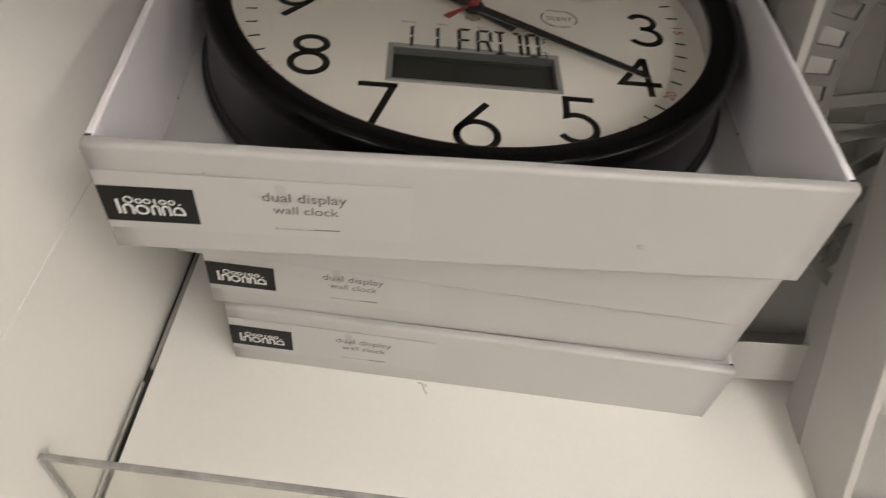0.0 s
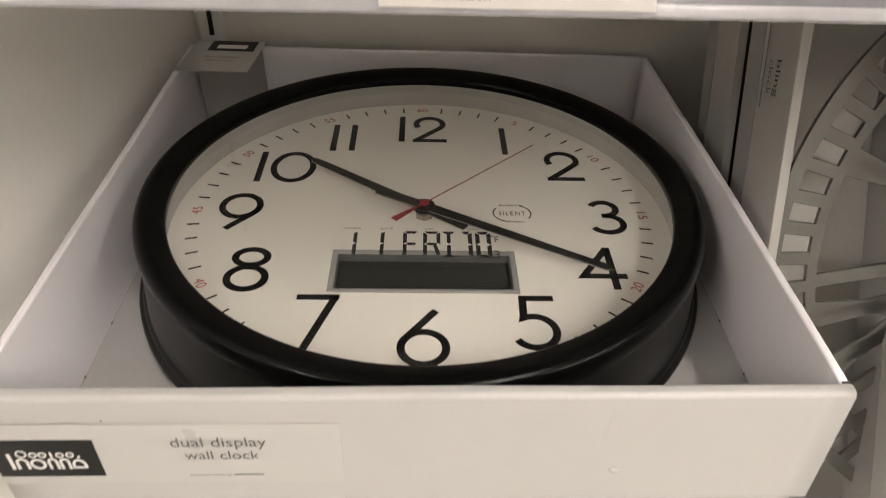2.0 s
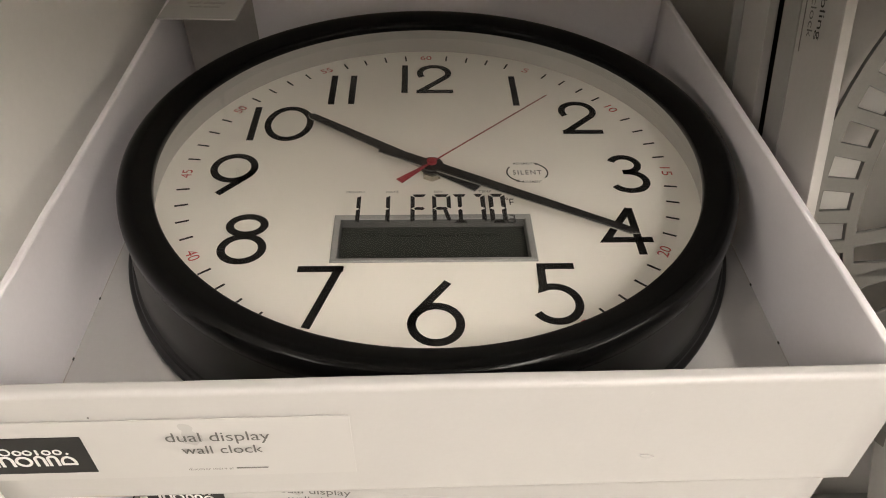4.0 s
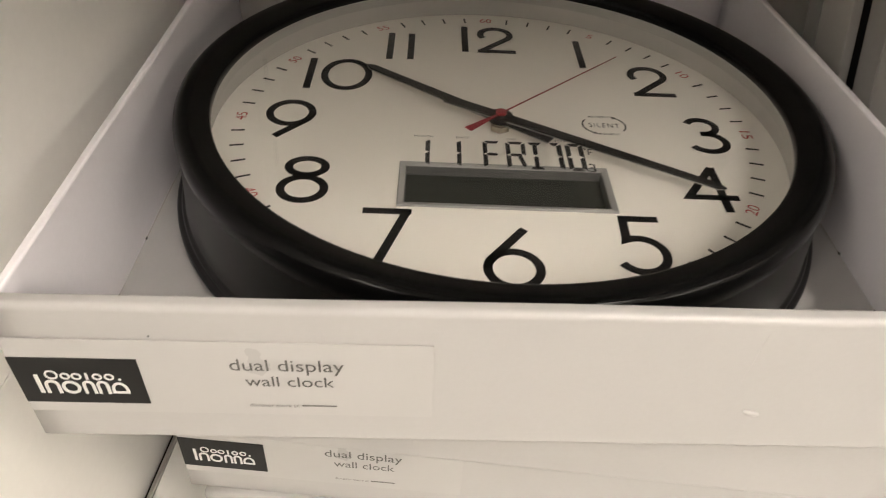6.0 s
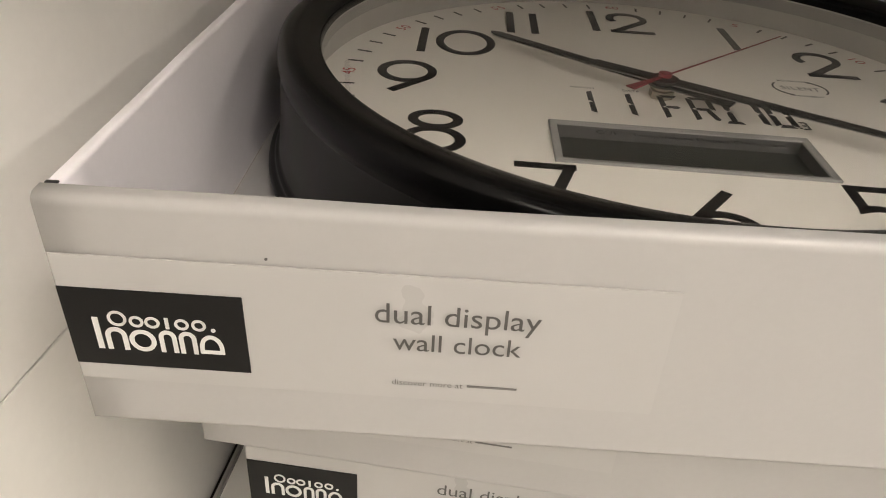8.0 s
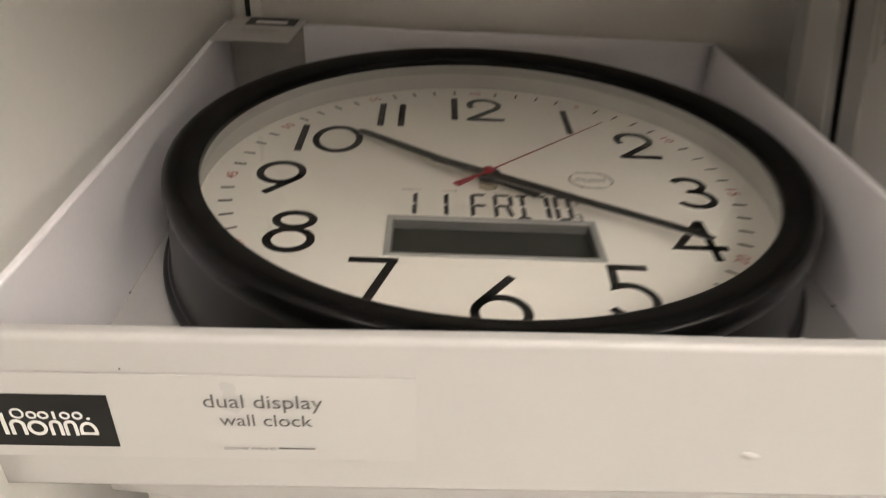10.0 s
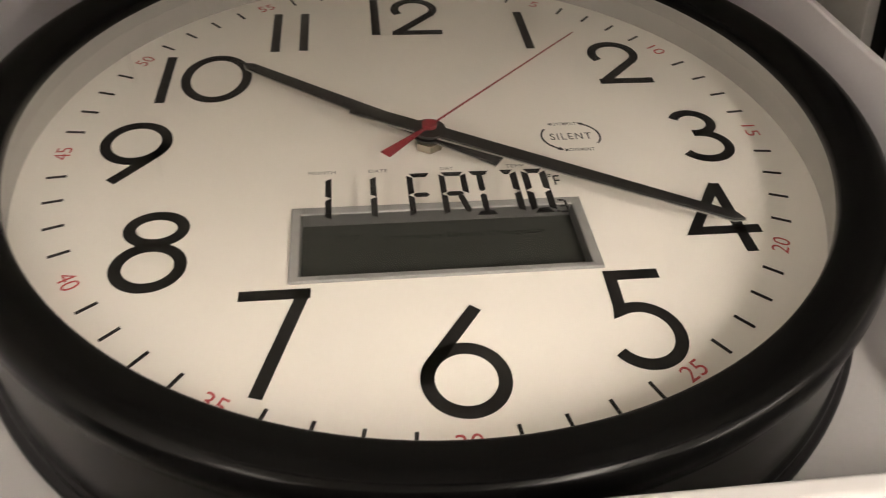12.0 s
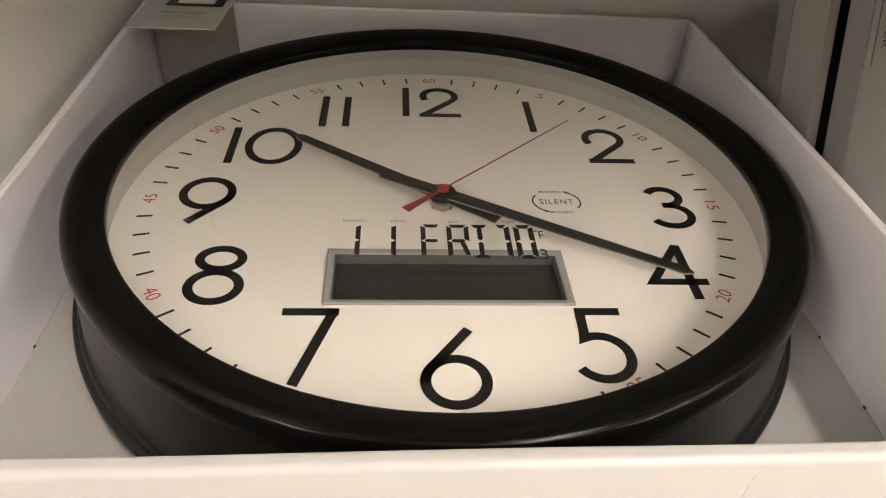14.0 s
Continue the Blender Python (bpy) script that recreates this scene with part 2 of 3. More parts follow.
def slotted_upright():
    up = empty("shelf_upright", MS @ pose(WALL_X + 0.004, BACK_Y, SHELF_Z))
    part("post", block(0.0, 0.021, -0.004, -0.0005, 0.0, 0.51, 0.0008), PANEL, up)
    for k in range(6):
        z = 0.0155 + k * 0.083
        part("slot", block(0.0085, 0.0125, -0.0048, -0.0038, z, z + 0.026, 0.0003), DARK_GAP, up, "dark punched slot")
    return tagged(up, "white metal shelf upright with punched dark slots", "upright")


slotted_upright()


def edge_trim(y0, y1, x):
    ob = part("edge_trim", block(-0.0012, 0.0012, y0, y1, 0.0, 0.004, 0.0006), STEEL)
    ob.matrix_world = MS @ pose(x, 0, SHELF_Z - 0.001)
    return tagged(ob, "thin bright steel strip along the shelf board edge", "trim", kind="structure")


edge_trim(-0.284, -0.176, -0.2065)
edge_trim(-0.164, 0.208, -0.2040)
structure("trim_gap", block(WALL_X + 0.0003, -0.2032, FRONT_Y, 0.208, SHELF_Z - 0.02, SHELF_Z - 0.006), DARK_GAP, "dark joint between shelf board and side panel", category="joint")


def acrylic_riser():
    ris = empty("shelf_riser", MS @ pose(-0.2065, -0.280, SHELF_Z))
    sheet = part("sheet", block(0, 0.44, -0.0015, 0.0015, 0.0005, 0.0975), ACRYLIC, ris, "clear acrylic sheet")
    sheet.visible_shadow = False
    part("top_edge", block(0.0, 0.44, -0.0019, 0.0019, 0.0975, 0.1010, 0.0009), ACRYLIC_EDGE, ris, "grey glinting cut edge")
    part("end_edge", block(-0.0012, 0.0, -0.0019, 0.0019, 0.0005, 0.1008, 0.0004), ACRYLIC_EDGE, ris, "grey glinting cut edge")
    return tagged(ris, "clear acrylic riser standing on the shelf's front edge", "riser")


acrylic_riser()


RAIL_TILT = -22
RAIL_AT = pose(0.0, -0.2065, 1.4075, RAIL_TILT)


def price_rail():
    rail = empty("price_rail", RAIL_AT)
    part("carrier", block(-0.165, 0.93, 0.0, 0.006, 0.0, 0.0915, 0.0012), RAIL, rail, "milky clear plastic ticket rail")
    part("lower_lip", block(-0.165, 0.93, -0.0030, 0.0005, -0.0006, 0.0032, 0.0012, 3), RAIL_LIP, rail, "rounded lower lip")
    part("backing_strip", block(-0.165, 0.93, -0.002, 0.0005, 0.0098, 0.0915, 0.0008), RAIL_LIP, rail, "pale lilac backing strip")
    part("insert", block(-0.050, -0.0200, -0.0012, 0.0002, 0.0036, 0.0092, 0.0004), RAIL_LIP, rail, "old white paper insert")
    part("insert_stripe", block(-0.0345, -0.0285, -0.0016, -0.0011, 0.0050, 0.0086), DULL_RED, rail, "red printed stripe")
    return tagged(rail, "milky plastic price rail on the front of the shelf above", "price rail")


price_rail()


def price_ticket():
    tk = empty("price_ticket", RAIL_AT @ pose(0.0262, -0.0033, 0.0010))
    part("paper", block(-0.0345, 0.0345, -0.0006, 0.0, 0, 0.048, 0.0001), TICKET, tk)
    part("unit_price", shift(lettering("£5 each", 0.0145), pose(-0.0140, -0.0009, 0.0036) @ pose(0, 0, 0, 90)), GREY_INK, tk)
    part("price", shift(lettering("£5", 0.0205, None, 1.0, 0.02), pose(0.0052, -0.0009, 0.0162) @ pose(0, 0, 0, 90)), BLACK_INK, tk)
    bars = bmesh.new()
    rnd = random.Random(4)
    z = 0.0075
    while z < 0.03:
        h = rnd.choice((0.0003, 0.0005, 0.0009))
        merge(bars, block(-0.0285, -0.0225, -0.001, -0.0006, z, z + h))
        z += h + rnd.choice((0.0003, 0.0005))
    part("barcode", bars, BAR_INK, tk, "fine striped code bars")
    return tagged(tk, "white paper price ticket with dark print", "price ticket")


price_ticket()

structure("wall_right", block(1.202, 1.22, -0.34, BACK_Y - 0.001, 0.002, 2.2, 0.0008), PANEL, "white laminate side panel at the far end of the shelf", category="wall")

# ---- the store around ----
structure("ground", block(-4, 4, -6.0, 1.2, -0.02, 0), VINYL, "grey vinyl store floor", Matrix())
structure("wall_south", block(-4, 4, -6.02, -6.0, 0, 3.0), FAR_WALL, "plain wall across the aisle", Matrix(), "wall")
structure("wall_north", block(-4, 4, 1.2, 1.22, 0, 3.0), FAR_WALL, "plain wall behind the shelving", Matrix(), "wall")
structure("wall_west", block(-4.02, -4, -6.0, 1.2, 0, 3.0), FAR_WALL, "plain end wall of the store", Matrix(), "wall")
structure("wall_east", block(4, 4.02, -6.0, 1.2, 0, 3.0), FAR_WALL, "plain end wall of the store", Matrix(), "wall")
structure("ceiling_store", block(-4, 4, -6.0, 1.2, 3.0, 3.02), CEILING, "plain white store ceiling", Matrix(), "ceiling")


def ceiling_light(x, y, length, width):
    li = empty("ceiling_light", pose(x, y, 3.0, 0, 0, 90))
    part("housing", block(-length / 2, length / 2, -width / 2, width / 2, -0.05, -0.001, 0.004), LAMP_BODY, li)
    part("diffuser", block(-length / 2 + 0.02, length / 2 - 0.02, -width / 2 + 0.01, width / 2 - 0.01, -0.058, -0.0505, 0.001), TUBE, li, "lit warm white diffuser")
    return tagged(li, "lit warm white strip light under the store ceiling", "ceiling light", "strip lights along the aisle")


for lamp_x in (-2.0, 0.85, 3.1):
    ceiling_light(lamp_x, -2.1, 2.8, 0.2)


# ---- card trays ----
HALF, TRAY_H, WALL_T = 0.1862, 0.0725, 0.0042


def front_print(tray, z0):
    """Sticker, logo patch and printed lines on the front of a tray; z0 is the tray's underside."""
    y = -HALF - 0.0006
    up = pose(0, 0, 0, 90)
    part("sticker", block(-HALF + 0.0008, -0.0318, y - 0.0002, y + 0.0002, z0 + 0.0162, z0 + 0.0567, 0.00008), STICKER, tray, "slightly glossy white paper sticker")
    logo = part("logo_patch", block(-HALF + 0.0006, -0.1390, y - 0.0005, y - 0.0001, z0 + 0.0217, z0 + 0.0468, 0.00008), LOGO_BLACK, tray, "black patch with plain white marks")
    marks = bmesh.new()
    ly = y - 0.0007

    def stroke(pts, width, closed=False):
        """A flat white band; points in millimetres from the patch's lower left corner."""
        bm = ribbon(bmesh.new(), [(px / 1000, pz / 1000) for px, pz in pts], width / 1000, 0, 0.0003, closed)
        merge(marks, shift(bm, pose(-HALF + 0.0006, ly + 0.0003, z0 + 0.0217, 90)))

    def ring(cx, cz, rx, rz, width):
        stroke(arc(cx, cz, rx, rz, 0, 360, 18)[:-1], width, True)

    def arch(x0, x1, base, top, width):
        r = (x1 - x0) / 2
        stroke([(x0, base)] + arc((x0 + x1) / 2, top - r, r, r, 180, 0, 10) + [(x1, base)], width)

    # small upper row: plain rings and a dot
    for cx, rx, rz in ((13.6, 2.1, 2.1), (18.5, 1.5, 1.45), (22.6, 1.6, 1.45), (30.2, 1.5, 1.4), (34.6, 1.5, 1.45)):
        ring(cx, 13.9 + rz, rx, rz, 0.75)
    stroke([(26.4, 13.6), (26.4, 17.2)], 0.95)
    ring(38.2, 14.0, 0.3, 0.3, 0.6)
    # larger lower row: bar, arches and rings
    stroke([(7.8, 16.0), (7.8, 5.6)], 1.5)
    arch(10.2, 14.6, 5.6, 12.4, 1.3)
    ring(19.2, 9.1, 2.9, 3.0, 1.25)
    arch(24.2, 27.6, 5.6, 12.4, 1.2)
    arch(29.4, 32.8, 5.6, 12.4, 1.2)
    stroke(arc(37.2, 8.0, 2.6, 3.7, 0, 180, 16) + [(34.6, 6.6), (39.8, 6.6)], 1.15, True)
    part("logo_mark", marks, LOGO_WHITE, logo, "plain white marks")
    ty = y - 0.0006
    part("product_name", shift(lettering("dual display", 0.0415), pose(-0.0850, ty, z0 + 0.0442) @ up), GREY_INK, tray, "thin dark grey printed words")
    part("product_kind", shift(lettering("wall clock", 0.0328), pose(-0.0848, ty, z0 + 0.0362) @ up), GREY_INK, tray, "thin dark grey printed words")
    part("small_print", shift(lettering("discover more at", 0.0188), pose(-0.0920, ty, z0 + 0.0222) @ up), FAINT_INK, tray, "tiny printed words")
    part("small_bar", block(-0.0815, -0.0683, ty - 0.0001, ty + 0.0001, z0 + 0.0219, z0 + 0.0225), FAINT_INK, tray, "tiny printed bar")


def tray_wall(length, height, thick, seed, sag=0.0006, outer=0.0012):
    """A folded card wall along x with a rounded top and a slight waviness."""
    bm = bmesh.new()
    n = 24

    def flank(r):
        rim = [(thick / 2 - r + r * math.sin(radians(a)), height - r + r * math.cos(radians(a))) for a in (0, 22, 45, 68, 90)]
        return [(thick / 2 - r - 0.0003, height)] + rim + [(thick / 2, height - r - 0.0004), (thick / 2, height * 0.5), (thick / 2, 0.0008), (thick / 2, 0)]

    prof = [(-y, z) for y, z in reversed(flank(outer))] + flank(0.0012)
    rows = []
    for i in range(n + 1):
        x = -length / 2 + length * i / n
        end = min(1.0, 4 * min(i, n - i) / n)
        dz = sag * noise.noise((x * 14, seed, 0)) * end
        dy = 0.25 * sag * noise.noise((x * 11, seed, 7)) * end
        rows.append([bm.verts.new((x, y + dy * z / height, z + dz * z / height)) for y, z in prof])
    for i in range(n):
        for j in range(len(prof) - 1):
            bm.faces.new((rows[i][j], rows[i + 1][j], rows[i + 1][j + 1], rows[i][j + 1]))
        bm.faces.new((rows[i][0], rows[i][-1], rows[i + 1][-1], rows[i + 1][0]))
    bm.faces.new(rows[0][::-1])
    bm.faces.new(rows[-1])
    return bm


def clock_tray(m, label, high=TRAY_H, closed=False):
    tray = empty("clock_box", m)
    e = HALF - WALL_T / 2
    part("bottom", block(-HALF + 0.001, HALF - 0.001, -HALF + 0.001, HALF - 0.001, 0.0, 0.0028, 0.0006), CARD, tray)
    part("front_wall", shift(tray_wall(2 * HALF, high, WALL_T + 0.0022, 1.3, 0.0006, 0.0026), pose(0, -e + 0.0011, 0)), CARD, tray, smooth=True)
    # dimmed card for closed boxes, the copy with painted bounce light for the open one
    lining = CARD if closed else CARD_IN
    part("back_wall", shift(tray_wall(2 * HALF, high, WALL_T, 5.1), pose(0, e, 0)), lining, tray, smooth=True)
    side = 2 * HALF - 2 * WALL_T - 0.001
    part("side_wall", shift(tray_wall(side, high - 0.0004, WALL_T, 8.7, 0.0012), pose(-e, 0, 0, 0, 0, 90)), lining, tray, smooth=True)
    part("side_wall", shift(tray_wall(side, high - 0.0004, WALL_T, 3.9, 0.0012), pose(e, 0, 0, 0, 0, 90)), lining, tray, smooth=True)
    for s in (-1, 1):
        part("fold_gap", block(s * e - 0.0016, s * e + 0.0016, -HALF + WALL_T + 0.0020, -HALF + WALL_T + 0.0034, high - (0.0022 if s < 0 else 0.0012), high - 0.0002, 0.0003), DARK_GAP, tray, "dark open end of the folded wall")
        inner = s * (HALF - WALL_T)
        for yy in (-0.1110, -0.0680):
            part("slit", block(inner - 0.0006, inner + 0.0006, yy, yy + 0.0016, 0.0026, 0.0036, 0.0002), DARK_GAP, tray, "small dark locking slit")
        for y0, y1 in ((-0.1350, -0.1112), (-0.0660, -0.0150)):
            part("fold_line", block(inner - 0.0004, inner + 0.0004, y0, y1, 0.0026, 0.0031, 0.0001), GREY_BOARD, tray, "fine dark line where the wall is tucked in")
    front_print(tray, 0.0)
    if closed:
        part("lid_panel", block(-HALF + WALL_T, HALF - WALL_T, -HALF + WALL_T + 0.002, HALF - WALL_T, high - 0.0042, high - 0.0018, 0.0004), CARD, tray)
    return tagged(tray, label, "box", "stack of clock boxes")


Z3, Z2, Z1, Z0 = SHELF_Z + 0.0002, 1.0325, 1.0985, 1.1662


def front_at(x0, y0, x1, y1, z, label, high):
    """A box whose front lower edge runs from x0, y0 towards x1, y1."""
    a = math.atan2(y1 - y0, x1 - x0)
    mid = Vector(((x0 + x1) / 2, (y0 + y1) / 2, z))
    return clock_tray(Matrix.Translation(mid) @ pose(0, 0, 0, 0, 0, math.degrees(a)) @ pose(0, HALF, 0), label, high, True)


front_at(-0.161, -0.1305, 0.2185, -0.1640, Z3, "white glossy card clock box lying on the shelf board", 0.0683)
front_at(-0.1685, -0.1255, 0.2095, -0.1545, Z2, "white glossy card clock box lying second in the stack", 0.0660)
front_at(-0.1790, -0.1345, 0.1955, -0.1690, Z1, "white card clock box set askew under the open one", 0.0648)
TOP = clock_tray(pose(0.0015, 0.0010, Z0, 0, -0.9, 0), "open white card clock box on the stack, holding a wall clock")


def sag_rear_corner(tray, drop):
    """The card walls of the open box have sunk towards one rear corner."""
    for ob in tray.children:
        if ob.name.split(".")[0] in ("back_wall", "side_wall"):
            for v in ob.data.vertices:
                a, b = (v.co.x + HALF) / (2 * HALF), (v.co.y + HALF) / (2 * HALF)
                v.co.z -= drop * max(0, a) * max(0, b) ** 1.5 * v.co.z / TRAY_H


sag_rear_corner(TOP, 0.0085)


def box_dent(tray):
    bm = bmesh.new()
    bmesh.ops.create_uvsphere(bm, u_segments=14, v_segments=8, radius=1)
    for v in bm.verts:
        v.co = (v.co.x * 0.0034 * (1 + 0.3 * v.co.z), v.co.y * 0.0009, v.co.z * 0.0016)
    part("dent", shift(bm, pose(0.0915, -HALF - 0.0002, 0.0212, 0, 18, 0)), CARD, tray, "small crumpled dent in the card", True)
    part("speck", shift(disc(0.0004, 0, 10, 0.0002), pose(-0.1320, -HALF - 0.0002, 0.0585, 90)), GREY_INK, tray, "tiny dark speck")
    part("crease", shift(block(-0.0006, 0.0006, -0.00003, 0.0004, -0.014, 0.014, 0.00002, 1), pose(0.0845, -HALF - 0.0001, 0.052, 0, 6, 0)), CARD, tray, "faint upright crease")


box_dent(TOP)


def corner_flap(tray):
    zf = TRAY_H + 0.0012
    fl = part("corner_flap", shift(block(-0.0275, 0.0275, -0.029, 0.029, -0.0006, 0.0006, 0.0003), pose(-0.1545, 0.1600, zf, 0, 0, -4)), STICKER, tray, "folded label flap over the corner")
    part("flap_patch", shift(block(-0.0150, 0.0215, 0.0085, 0.0275, 0.0007, 0.0009), pose(-0.1535, 0.1600, zf, 0, 0, -4)), LOGO_BLACK, fl, "small black patch")
    part("flap_mark", shift(block(-0.0085, 0.0150, 0.0125, 0.0195, 0.0009, 0.0011), pose(-0.1535, 0.1600, zf, 0, 0, -4)), LOGO_WHITE, fl, "plain white bar")
    part("flap_words", shift(lettering("dual display", 0.028), pose(-0.1535, 0.1600, zf, 0, 0, -4) @ pose(0, -0.004, 0.0009)), FAINT_INK, fl)
    part("flap_words", shift(lettering("wall clock", 0.022), pose(-0.1535, 0.1600, zf, 0, 0, -4) @ pose(0, -0.010, 0.0009)), FAINT_INK, fl)
    part("inner_flap", block(-HALF + WALL_T, -0.1275, HALF - WALL_T - 0.0022, HALF - WALL_T - 0.0004, 0.003, TRAY_H - 0.001, 0.0003), GREY_BOARD, tray, "grey board flap inside the corner")


corner_flap(TOP)

# ---- the wall clock ----
DZ = 1.2                         # height of the dial
FLOOR_IN = Z0 + 0.0052


def numeral_strokes(w):
    """Centre lines of the twelve numerals, in millimetres from the dial's centre."""
    h = w / 2
    bar = lambda x, y0, y1, dx=0.0: [(x - dx, y0), (x + dx, y1)]
    two = lambda x0, x1, y0, y1: arc((x0 + x1) / 2 + 0.2, y1 - (x1 - x0) * 0.46, (x1 - x0) / 2 - h - 0.6, (x1 - x0) * 0.46 - h, 212, -38, 30) + [(x0 + h + 1.0, y0 + h + 0.4)]
    return {
        "12": [bar(-17.3, 97, 136), two(-9.5, 16.5, 96.5, 136.5), [(-9.0, 96.5 + h), (16.5, 96.5 + h)]],
        "1": [bar(59, 80, 119.5)],
        "2": [two(85.5, 112, 45, 84.5), [(86, 45 + h), (112, 45 + h)]],
        "3": [arc(117.8, 10.7, 8.3, 7.7, 155, -90, 26) + [(115.6, 3.0)], [(115.6, 3.0)] + arc(117.5, -6.2, 10.4, 9.2, 90, -152, 28)],
        "4": [[(111.3, -70.8), (111.3, -31.7)], [(111.3, -32.2), (93.6, -58.9), (119.2, -58.9)]],
        "5": [[(72.5, -77 - h), (55.2, -77 - h), (54.6, -93.5)], [(54.6, -93.8)] + arc(59.6, -106.0, 11.6, 11.9, 118, -148, 30)],
        "6": [[(6.6, -90.2)] + arc(0.0, -118.6, 11.8, 11.8, 150, 185, 5), arc(0.0, -118.6, 11.8, 11.8, 0, 360, 44)],
        "7": [[(-70.5, -77.5 - h), (-47.0, -77.5 - h)], [(-48.8, -78.0), (-62.2, -120.4)]],
        "8": [arc(-102.0, -44.4, 9.4, 7.4, 0, 360, 36), arc(-101.9, -63.6, 10.8, 9.9, 0, 360, 40)],
        "9": [arc(-118.6, 9.4, 12.0, 12.4, 0, 360, 44), arc(-118.6, 9.4, 12.0, 12.4, -5, -40, 5) + [(-124.0, -16.0)]],
        "10": [bar(-114.5, 39, 78.5), arc(-92.0, 58.6, 13.6, 18.2, 0, 360, 48)],
        "11": [bar(-67.0, 82, 121), bar(-53.4, 82.5, 121)],
    }


def dial_sheet():
    """The round dial with the display window cut out of it."""
    bm = bmesh.new()
    outer = [bm.verts.new((0.1602 * math.cos(2 * math.pi * i / 128), 0.1602 * math.sin(2 * math.pi * i / 128), 0)) for i in range(128)]
    hole = [bm.verts.new((x, y, 0)) for x, y in ((-0.053, -0.0738), (0.053, -0.0738), (0.053, -0.0385), (-0.053, -0.0385))]
    edges = [bm.edges.new((ring[i], ring[(i + 1) % len(ring)])) for ring in (outer, hole) for i in range(len(ring))]
    bmesh.ops.triangle_fill(bm, use_beauty=True, edges=edges, normal=(0, 0, 1))
    for f in [f for f in bm.faces if abs(f.calc_center_median().x) < 0.052 and -0.0735 < f.calc_center_median().y < -0.039 and all(v in hole for v in f.verts)]:
        bm.faces.remove(f)
    return bm


def display_frame():
    """A bevelled frame that sinks from the dial to the dark screen."""
    bm = bmesh.new()
    rings = []
    for x, y0, y1, z in ((0.0546, -0.0752, -0.0370, 0.0), (0.0546, -0.0752, -0.0370, 0.0009), (0.0541, -0.0748, -0.0375, 0.0012), (0.0516, -0.0725, -0.0402, 0.0008), (0.0512, -0.0721, -0.0406, 0.0003)):
        rings.append([bm.verts.new(c) for c in ((-x, y0, z), (x, y0, z), (x, y1, z), (-x, y1, z))])
    for a, b in zip(rings, rings[1:]):
        for i in range(4):
            bm.faces.new((a[i], a[(i + 1) % 4], b[(i + 1) % 4], b[i]))
    return bm


def segment(bm, x0, y0, x1, y1, w, z, side=0):
    """One display segment with mitred ends."""
    a, b = Vector((x0, y0)), Vector((x1, y1))
    d = (b - a).normalized()
    n = Vector((-d.y, d.x)) * w / 2
    tip = d * w / 2
    pts = (a - tip * 0.7 + n * side, a + tip * 0.5 - n * side, b - tip * 0.5 - n * side, b + tip * 0.7 + n * side) if side else (a - tip * 0.1, a + tip * 0.8 + n, b - tip * 0.8 + n, b + tip * 0.1, b - tip * 0.8 - n, a + tip * 0.8 - n)
    merge(bm, polygon([(p.x, p.y) for p in pts], z, 0.00015))


def glyph(ch, x, y, w, h, z, sw):
    """Segments of a display figure whose lower left corner is at x, y."""
    m, g = y + h / 2, sw * 0.35
    seg = {"a": (x + g, y + h, x + w - g, y + h), "b": (x + w, m + g, x + w, y + h - g), "c": (x + w, y + g, x + w, m - g), "d": (x + g, y, x + w - g, y),
           "e": (x, y + g, x, m - g), "f": (x, m + g, x, y + h - g), "g": (x + g, m, x + w - g, m), "i": (x + w / 2, m + g, x + w / 2, y + h - g),
           "j": (x + w / 2, y + g, x + w / 2, m - g), "k": (x + w * 0.72, m - g, x + w, y + g)}
    use = {"1": "bc", "F": "aefg", "R": "abefgk", "I": "aijd", "7": "abc", "0": "abcdef", "3": "abcdg"}[ch]
    bm = bmesh.new()
    for k in use:
        segment(bm, *seg[k], sw, z, {"a": 1, "b": -1, "f": 1, "c": -1, "e": 1, "d": -1}.get(k, 0) if ch != "I" or k in "ad" else 0)
    return bm


def hand_blade(tip, tail, w0, w1, wt):
    return [(-wt / 2, -tail), (wt / 2, -tail), (w0 / 2, -0.004), (w0 / 2, 0.004), (w1 / 2, tip - 0.004), (0.0, tip), (-w1 / 2, tip - 0.004), (-w0 / 2, 0.004), (-w0 / 2, -0.004)]


